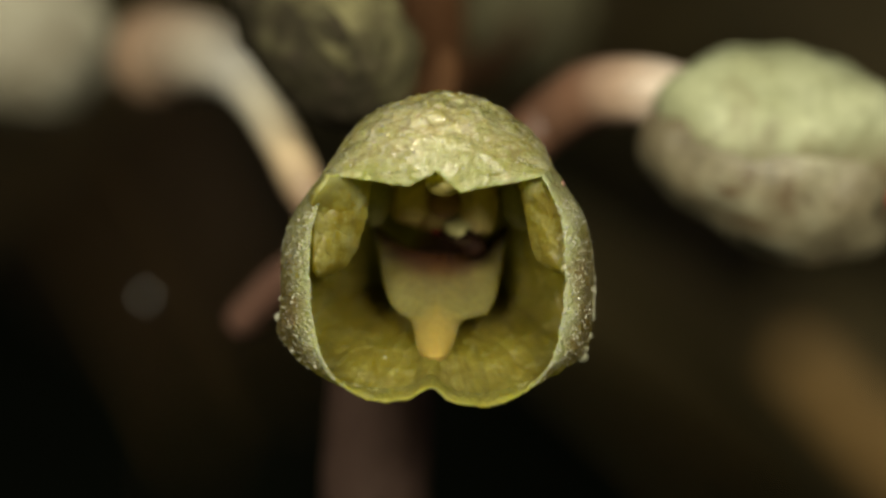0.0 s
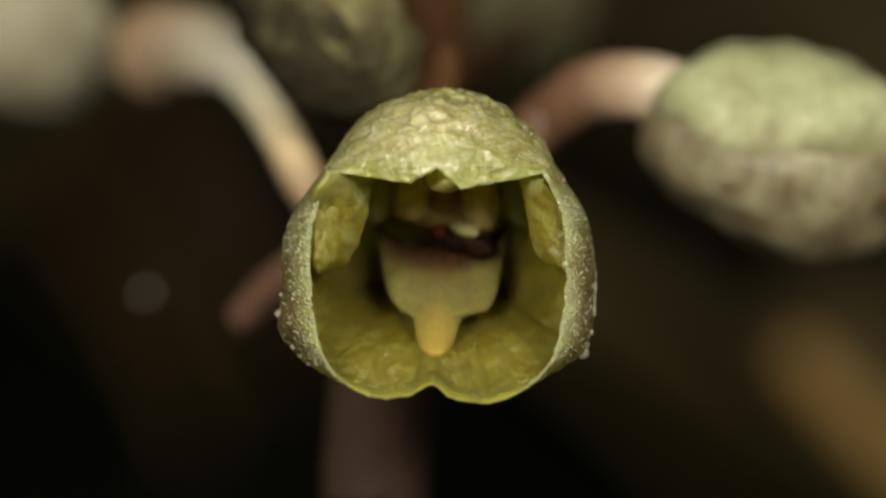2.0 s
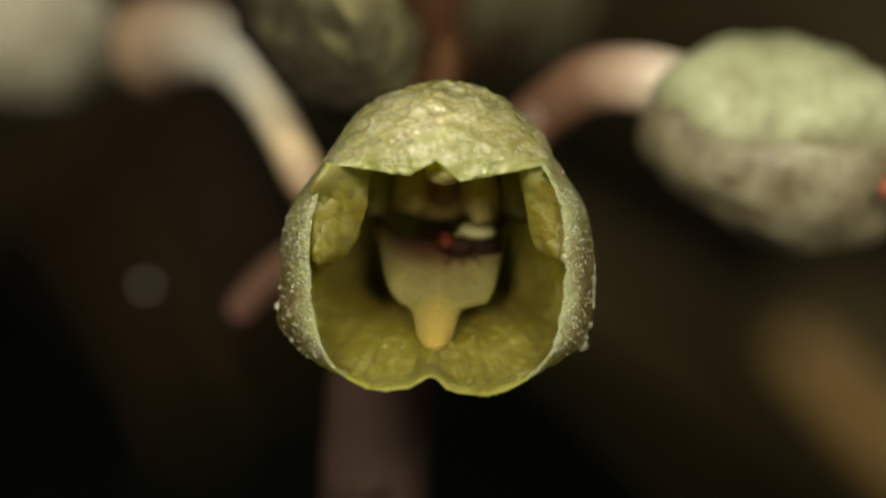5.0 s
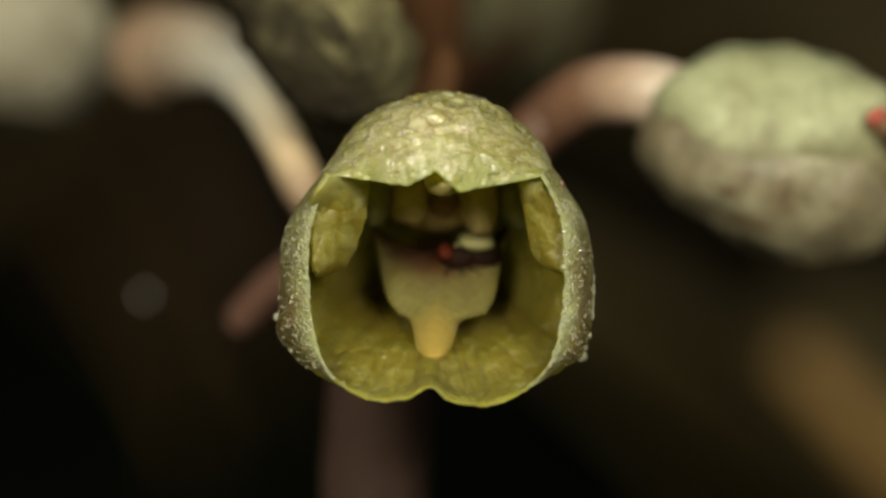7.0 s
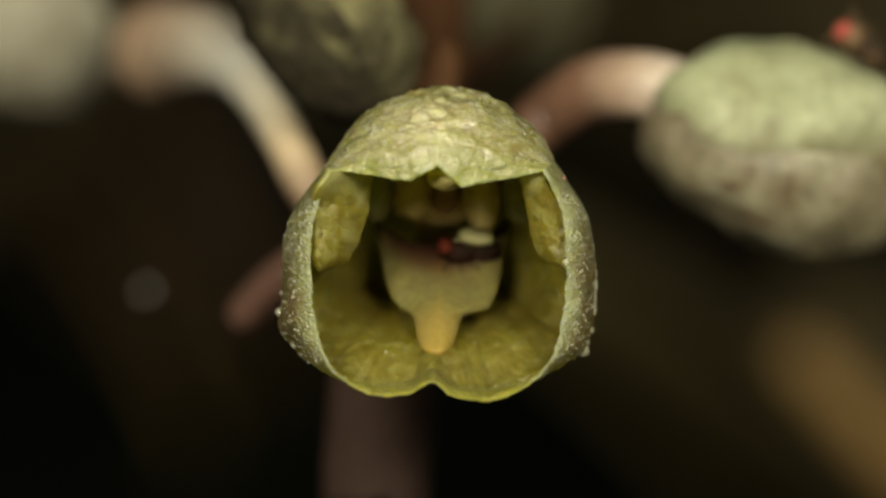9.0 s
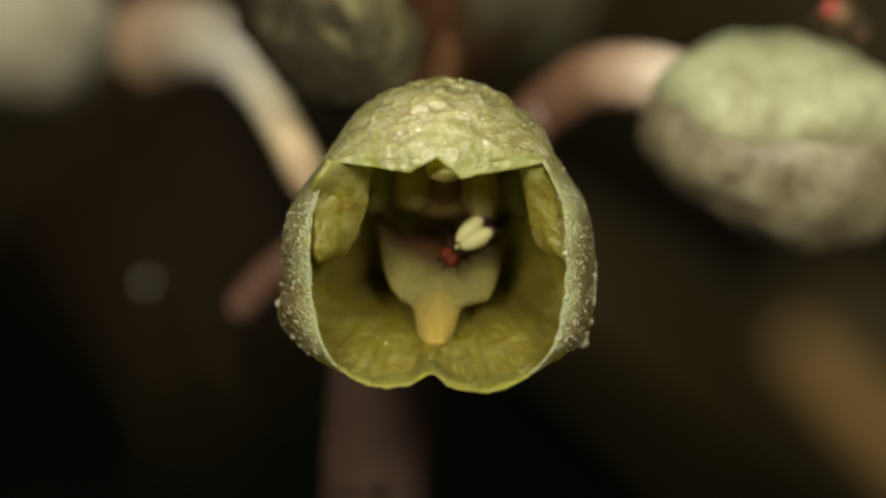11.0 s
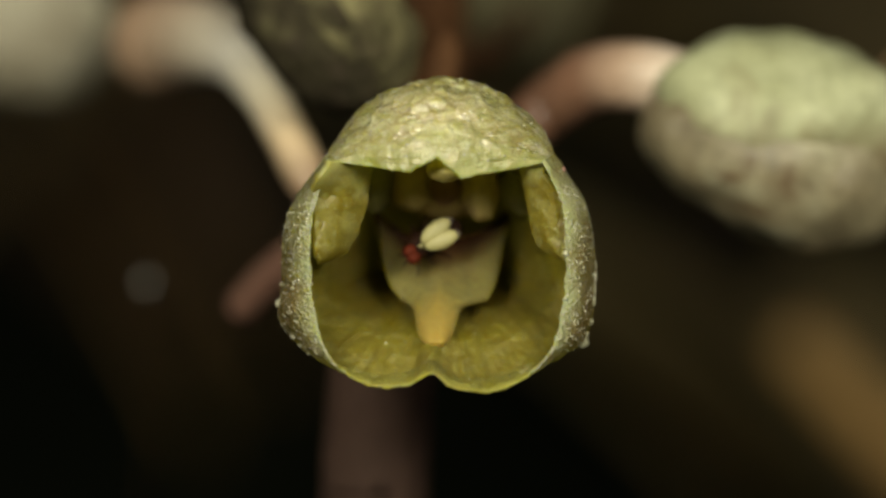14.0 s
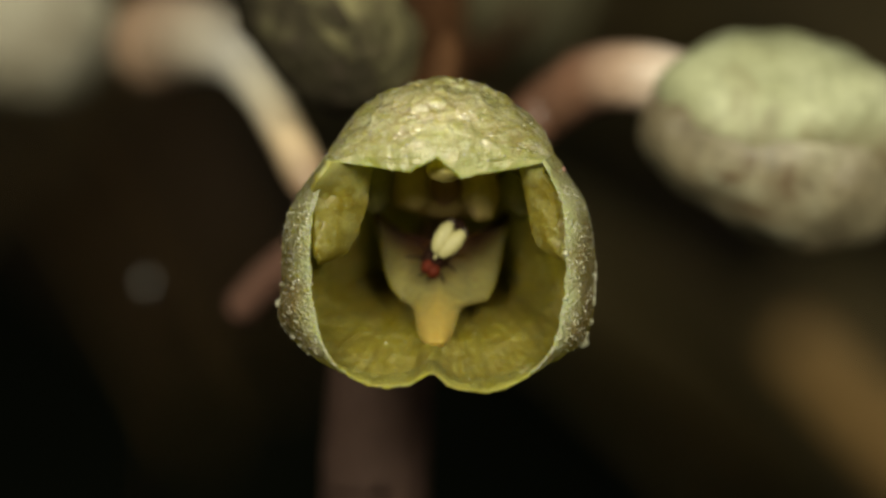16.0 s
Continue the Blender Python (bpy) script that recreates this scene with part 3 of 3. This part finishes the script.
# ---- stem, stalks and buds ----
def plant():
    foot = at(660, 441, 15)
    foot.z = -0.004
    ob = empty("orchid_plant", foot, "brown upright orchid stem rising from dark soil", "orchid")

    def rel(a, b, d):
        return tuple((at(a, b, d) - foot) / MM)
    tube("stem", [(0, 0, 0), (0, 0, 30), rel(662, 1300, 15), rel(664, 860, 15), rel(690, 500, 15.5), rel(740, 250, 16)],
         [2.2, 2.05, 2.0, 1.98, 1.8, 1.45], STEM, ob, nv=70)
    tube("flower_axis", [rel(738, 260, 18), rel(756, 180, 22), rel(764, 20, 26), rel(770, -260, 28)], [1.5, 1.45, 1.4, 1.0], AXIS, ob, "reddish-brown upper stem")
    tube("flower_stalk", [rel(755, 330, 15.5), rel(765, 400, 13.5), rel(772, 445, 11)], [0.9, 0.85, 0.8], STALK, ob, "stalk of the open flower")
    tube("old_stalk", [rel(690, 400, 15), rel(600, 430, 15), rel(500, 500, 18), rel(425, 572, 20)], [0.6, 0.65, 0.75, 0.62], OLD, ob, "short reddish-brown withered stalk")

    def bract(a, b, d, lean):
        c = rel(a, b, d)

        def f(u, v):
            w = 0.9 * math.sin(math.pi * (0.15 + 0.85 * v)) ** 0.7
            return c[0] + (u - 0.5) * 2 * w + lean * v * v, c[1] - 0.7 + 1.1 * (u - 0.5) ** 2 - 0.4 * v, c[2] + 2.6 * v
        sheet("bract", f, 10, 14, AXIS, ob, 0.12, "small dry brown bract")
    bract(762, 205, 15, 0.7)
    bract(735, 330, 15, -0.8)


plant()


def bud(label, place, turn, radii, skins, stalk_pts, stalk_r, rough, stalk_skin=None, grain=0.5, spin=90.0, fine=4, pinch=0.0):
    """A closed bud of three overlapping sepals on its own stalk; stalk_pts run from the stem to the bud."""
    ob = empty("flower_bud", place, label, "flower bud", "buds round the stem")
    m = turn.to_3x3()
    for k in range(3):
        def f(u, v):
            a = radians(spin + 120 * k + (u - 0.5) * 146)
            ph = math.pi * (0.015 + 0.97 * v)
            d = Vector((math.sin(ph) * math.cos(a), math.sin(ph) * math.sin(a), math.cos(ph)))
            w = 0.93 + 0.09 * math.cos((u - 0.5) * math.pi) - 0.012 * k
            w *= 1 - 0.08 * max(d.z, 0) ** 3
            side = math.degrees(math.atan2(d.x, -d.z))
            w *= 1 - pinch * (d.x * d.x + d.z * d.z) * (0.17 * gauss(side, 66, 27) + 0.08 * gauss(side, 112, 30) - 0.05 * gauss(side, 20, 26))
            blunt = math.sin(ph) ** -0.18
            q = Vector((d.x * radii[0] * blunt, d.y * radii[1] * blunt, d.z * radii[2])) * w
            n = rough * rough_noise(q.x + 7 * k, q.y, q.z, grain, fine)
            q = m @ (q * (1 + n))
            return q.x, q.y, q.z
        sheet("sepal", f, 56, 56, skins[k], ob, 0.25)
    tube("stalk", [tuple((at(*q) - Vector(place)) / MM) for q in stalk_pts], stalk_r, stalk_skin or STALK, ob, "smooth pinkish-brown bud stalk", nv=40)
    return ob


def facing(rx, ry, rz):
    return pose(0, 0, 0, rx, ry, rz)


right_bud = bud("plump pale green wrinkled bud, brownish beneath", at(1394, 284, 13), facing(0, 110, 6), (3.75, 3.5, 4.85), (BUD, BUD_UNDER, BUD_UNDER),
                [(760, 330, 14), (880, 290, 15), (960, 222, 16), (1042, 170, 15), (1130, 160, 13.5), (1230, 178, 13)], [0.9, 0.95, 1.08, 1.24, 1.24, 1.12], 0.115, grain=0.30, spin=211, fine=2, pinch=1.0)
left_bud = bud("pale cream bud on a long arched stalk", at(-10, 48, 38), facing(0, -70, 0), (3.3, 3.3, 4.9), (BUD_PALE, BUD_PALE, BUD_PALE),
               [(740, 500, 15), (668, 440, 14), (594, 405, 14.5), (541, 334, 15), (499, 248, 16), (456, 176, 18), (410, 122, 21), (346, 96, 25), (268, 96, 28)],
               [0.72, 0.74, 0.76, 0.80, 0.80, 0.86, 1.12, 1.7, 1.8], 0.08, STALK_PALE)
blob("ovary", tuple((at(285, 98, 27) - at(-10, 48, 38)) / MM), (2.1, 1.8, 1.95), OVARY, left_bud, "pinkish-brown swollen stalk end", rough=0.05)
bud("mottled olive bud, its shade put into the colour", at(565, 40, 13), facing(0, -40, 0), (2.5, 2.5, 3.8), (BUD_SHADED, BUD_SHADED, BUD_MOTTLED),
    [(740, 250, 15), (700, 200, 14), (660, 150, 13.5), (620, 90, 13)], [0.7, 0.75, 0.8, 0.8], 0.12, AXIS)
bud("olive bud behind the stem, its dimness put into the colour", at(935, -5, 46), facing(0, 10, 0), (2.7, 2.7, 3.4), (BUD_DIM, BUD_DIM, BUD_DIM),
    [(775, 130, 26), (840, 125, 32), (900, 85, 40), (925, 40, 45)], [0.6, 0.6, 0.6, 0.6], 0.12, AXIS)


# ---- undergrowth behind ----
def twig():
    a, b = at(1396, 618, 102), at(1790, 1050, 108)
    step = b - a
    low = a + step * ((a.z - 0.002) / -step.z)
    ob = empty("twig", low, "ochre-brown dead twig leaning out of the soil", "twig")
    branch = tube("branch", [tuple((a + step * k - low) / MM) for k in (low - a).length / step.length * np.array([1, 0.75, 0.5, 0.25, 0.1, 0])],
                  [2.8, 2.6, 2.3, 2.0, 1.8, 1.5], TWIG, ob)
    tube("side_shoot", [tuple((a + step * 0.55 - low) / MM), tuple((a + step * 0.5 - low) / MM + Vector((2, 2, 5)))], [0.7, 0.4], TWIG, branch, nu=8, nv=8)


twig()


def dead_leaf(a, b, size, spin, skin):
    """A curled fallen leaf lying on the bank where the line of sight (a, b) meets it."""
    d = 60.0
    while d < 1500:
        p = at(a, b, d)
        if p.z < ground_height(p.x, p.y):
            break
        d += 2
    ob = empty("dead_leaf", p, "curled brown fallen leaf on the bank", "leaf", "fallen leaves", Matrix.Translation(p) @ pose(0, 0, 0, 38, 0, spin))

    def f(u, v):
        w = size * 0.28 * math.sin(math.pi * (0.03 + 0.95 * v)) ** 0.8
        x = (u - 0.5) * 2 * w
        return x, (v - 0.5) * size, 3 + 5 * ((u - 0.5) * 2) ** 2 * (0.4 + v) + 4 * math.sin(3 * v)
    blade = sheet("blade", f, 12, 20, skin, ob, 0.3)
    tube("midrib", [(0, (k - 0.5) * size, 3.2 + 4 * math.sin(3 * k)) for k in (-0.2, 0.1, 0.4, 0.7, 0.95)], [0.7, 0.7, 0.6, 0.5, 0.3], TWIG, blade, nu=6)


LEAF_RED = solid("red_brown_leaf", (0.095, 0.06, 0.026), 0.6, 0.6, 0.08)
LEAF_TAN = solid("tan_leaf", (0.33, 0.25, 0.10), 0.6, 0.6, 0.08)
for spec in ((1240, 840, 75, 100, LEAF_TAN), (220, 330, 60, 40, LEAF_RED), (80, 430, 60, 40, LEAF_RED), (1040, 810, 80, 75, LEAF_TAN), (110, 290, 75, -50, LEAF_TAN), (1420, 60, 70, 20, LEAF_TAN),
             (1050, 110, 60, -70, LEAF_RED), (1530, 840, 50, 30, LEAF_TAN), (170, 235, 30, -60, LEAF_TAN), (1190, 575, 26, 70, LEAF_RED), (900, 130, 26, 70, LEAF_RED)):
    dead_leaf(*spec)


# A blurred point glint, modelled as a pale ball on an added stalk.
def glint_ball():
    p = at(258, 525, 34)
    foot = Vector((p.x - 0.002, p.y + 0.004, ground_height(p.x - 0.002, p.y + 0.004)))
    ob = empty("glint_dot", foot, "tiny pale ball for a point glint, on an added hair-thin stalk", "moss")
    q = tuple((p - foot) / MM)
    tube("stalk", [(0, 0, 0), (q[0] * 0.3, q[1] * 0.3, q[2] * 0.5), q], [0.02, 0.018, 0.016], AXIS, ob, nu=6)
    blob("glint_ball", q, (0.26, 0.26, 0.29), PALE, ob, nu=10, nv=8)


glint_ball()


# ---- fruit flies ----
def fly_parts(ob, body, eye_mat, wings=True):
    """A small fly, head down (-z), back towards -y; the origin lies on its back behind the head."""
    blob("thorax", (0, 0.52, 0.15), (0.46, 0.42, 0.58), body, ob, rough=0.04, nu=16, nv=12)
    blob("abdomen", (0, 0.62, 1.05), (0.42, 0.4, 0.62), body, ob, rough=0.04, nu=16, nv=12)
    head = blob("head", (0.1, 0.36, -0.34), (0.36, 0.28, 0.26), body, ob, nu=14, nv=10)
    for s in (-1, 1):
        blob("eye", (0.1 + s * 0.13, 0.26, -0.36), (0.22, 0.25, 0.25), eye_mat, head, "dark red compound eye", nu=12, nv=9)
        tube("antenna", [(0.1 + s * 0.08, 0.3, -0.55), (0.1 + s * 0.13, 0.22, -0.68), (0.1 + s * 0.22, 0.2, -0.8)], [0.035, 0.03, 0.012], body, head, nu=6, nv=8)
        for k, z in enumerate((-0.15, 0.1, 0.35)):
            tube("leg", [(s * 0.3, 0.72, z), (s * 0.72, 0.72, z - 0.25 + 0.3 * k), (s * 0.85, 1.05, z - 0.35 + 0.4 * k)], [0.042, 0.03, 0.016], body, ob, nu=6, nv=10)
        if wings:
            def f(u, v):
                w = 0.26 * math.sin(math.pi * min(v * 0.96 + 0.02, 1)) ** 0.6
                return s * (0.14 + 0.12 * v + (u - 0.5) * 2 * w), 0.20 + 0.06 * s * v, 0.1 + 1.35 * v
            sheet("wing", f, 8, 14, WING, ob, 0.012)


def pollen_heart(ob):
    """Two pollen masses in a heart, joined at the fly's back."""
    for s in (-1, 1):
        turn = pose(0, 0, 0, 0, s * 8, 0)
        blob("pollinium", (s * 0.18, -0.1, 0.64), (0.31, 0.22, 0.66), POLLEN, ob, "cream-yellow pollen mass", turn=turn, rough=0.05, nu=18, nv=14,
             shape=lambda d: 1 - 0.16 * max(0.3 - d.z, 0))
    blob("sticky_pad", (0, 0.04, 0.06), (0.07, 0.07, 0.1), POLLEN, ob, nu=8, nv=6)


fly = empty("fruit_fly", at(800, 430, 3.4), "dark fruit fly with red eyes carrying cream pollen inside the flower", "fly", "fruit flies")
fly_parts(fly, CHITIN, RED)
pollen_heart(fly)
bud_fly = empty("fruit_fly", at(1500, 60, 6.0), "tan fruit fly with bright red eyes walking on the bud", "fly", "fruit flies")
fly_parts(bud_fly, TAN, RED_LIGHT)


# ---- what moves ----
def motions():
    # seconds, place on the field of the heart's tip, depth, lean to the side, tilt of the tail back, spin about the body
    inside = [(0, 790, 395, 5.6, 112, 48, -40), (1.5, 790, 395, 5.6, 112, 48, -40), (2, 797, 404, 5.5, 104, 32, -52), (2.5, 802, 420, 5.2, 98, 10, -58),
              (3, 806, 432, 5.3, 88, -6, -62), (4.2, 808, 432, 5.3, 88, -6, -62), (6.5, 808, 433, 5.3, 88, -6, -62), (9.2, 804, 432, 5.3, 90, -6, -62),
              (10.2, 804, 450, 4.0, 70, -8, -30), (11.3, 806, 466, 3.3, 50, -6, 0), (12.2, 806, 468, 3.3, 49, -6, 0), (12.6, 802, 469, 3.3, 46, -6, 0),
              (13, 779, 472, 3.3, 44, -6, 0), (13.6, 767, 480, 3.3, 42, -6, 0), (14, 742, 461, 3.3, 60, -6, 0), (14.3, 740, 461, 3.3, 60, -6, 0),
              (14.6, 760, 474, 3.3, 40, -6, 0), (15, 768, 482, 3.3, 37, -6, 0), (16, 768, 482, 3.3, 36, -6, 0)]
    walk(fly, [(t, Matrix.Translation(at(a, b, d)) @ pose(0, 0, 0, 0, y, 0) @ pose(0, 0, 0, x, 0, 0) @ pose(0, 0, 0, 0, 0, z))
               for t, a, b, d, y, x, z in inside])
    over = [(0, 1606, 350, 8.9, -20, 100), (3.5, 1600, 352, 8.9, -20, 100), (4, 1592, 354, 8.9, -20, 100), (6.4, 1600, 310, 9.0, -20, 120),
            (6.8, 1590, 240, 9.2, -20, 140), (7.1, 1566, 212, 9.4, -20, 140), (7.5, 1576, 156, 9.8, -20, 140), (8, 1562, 125, 10.2, -20, 140),
            (8.5, 1560, 105, 10.6, -20, 140), (8.8, 1532, 82, 11.0, -20, 135), (9.2, 1498, 70, 11.5, -20, 130), (11.3, 1488, 48, 11.8, -20, 130),
            (11.8, 1490, 48, 11.8, -20, 130), (12.2, 1503, 55, 11.8, -20, 150), (12.3, 1510, 64, 11.8, 25, 162), (12.4, 1518, 76, 11.8, 65, 180), (12.5, 1524, 82, 11.8, 105, 194),
            (12.7, 1528, 84, 11.8, 110, 200), (12.9, 1538, 86, 11.8, 110, 202), (13.2, 1554, 88, 11.8, 110, 204), (13.6, 1590, 100, 11.8, 110, 204), (16, 1640, 150, 12.0, 110, 204)]
    walk(bud_fly, [(t, Matrix.Translation(at(a, b, d)) @ pose(0, 0, 0, x, y, 0)) for t, a, b, d, x, y in over])


motions()
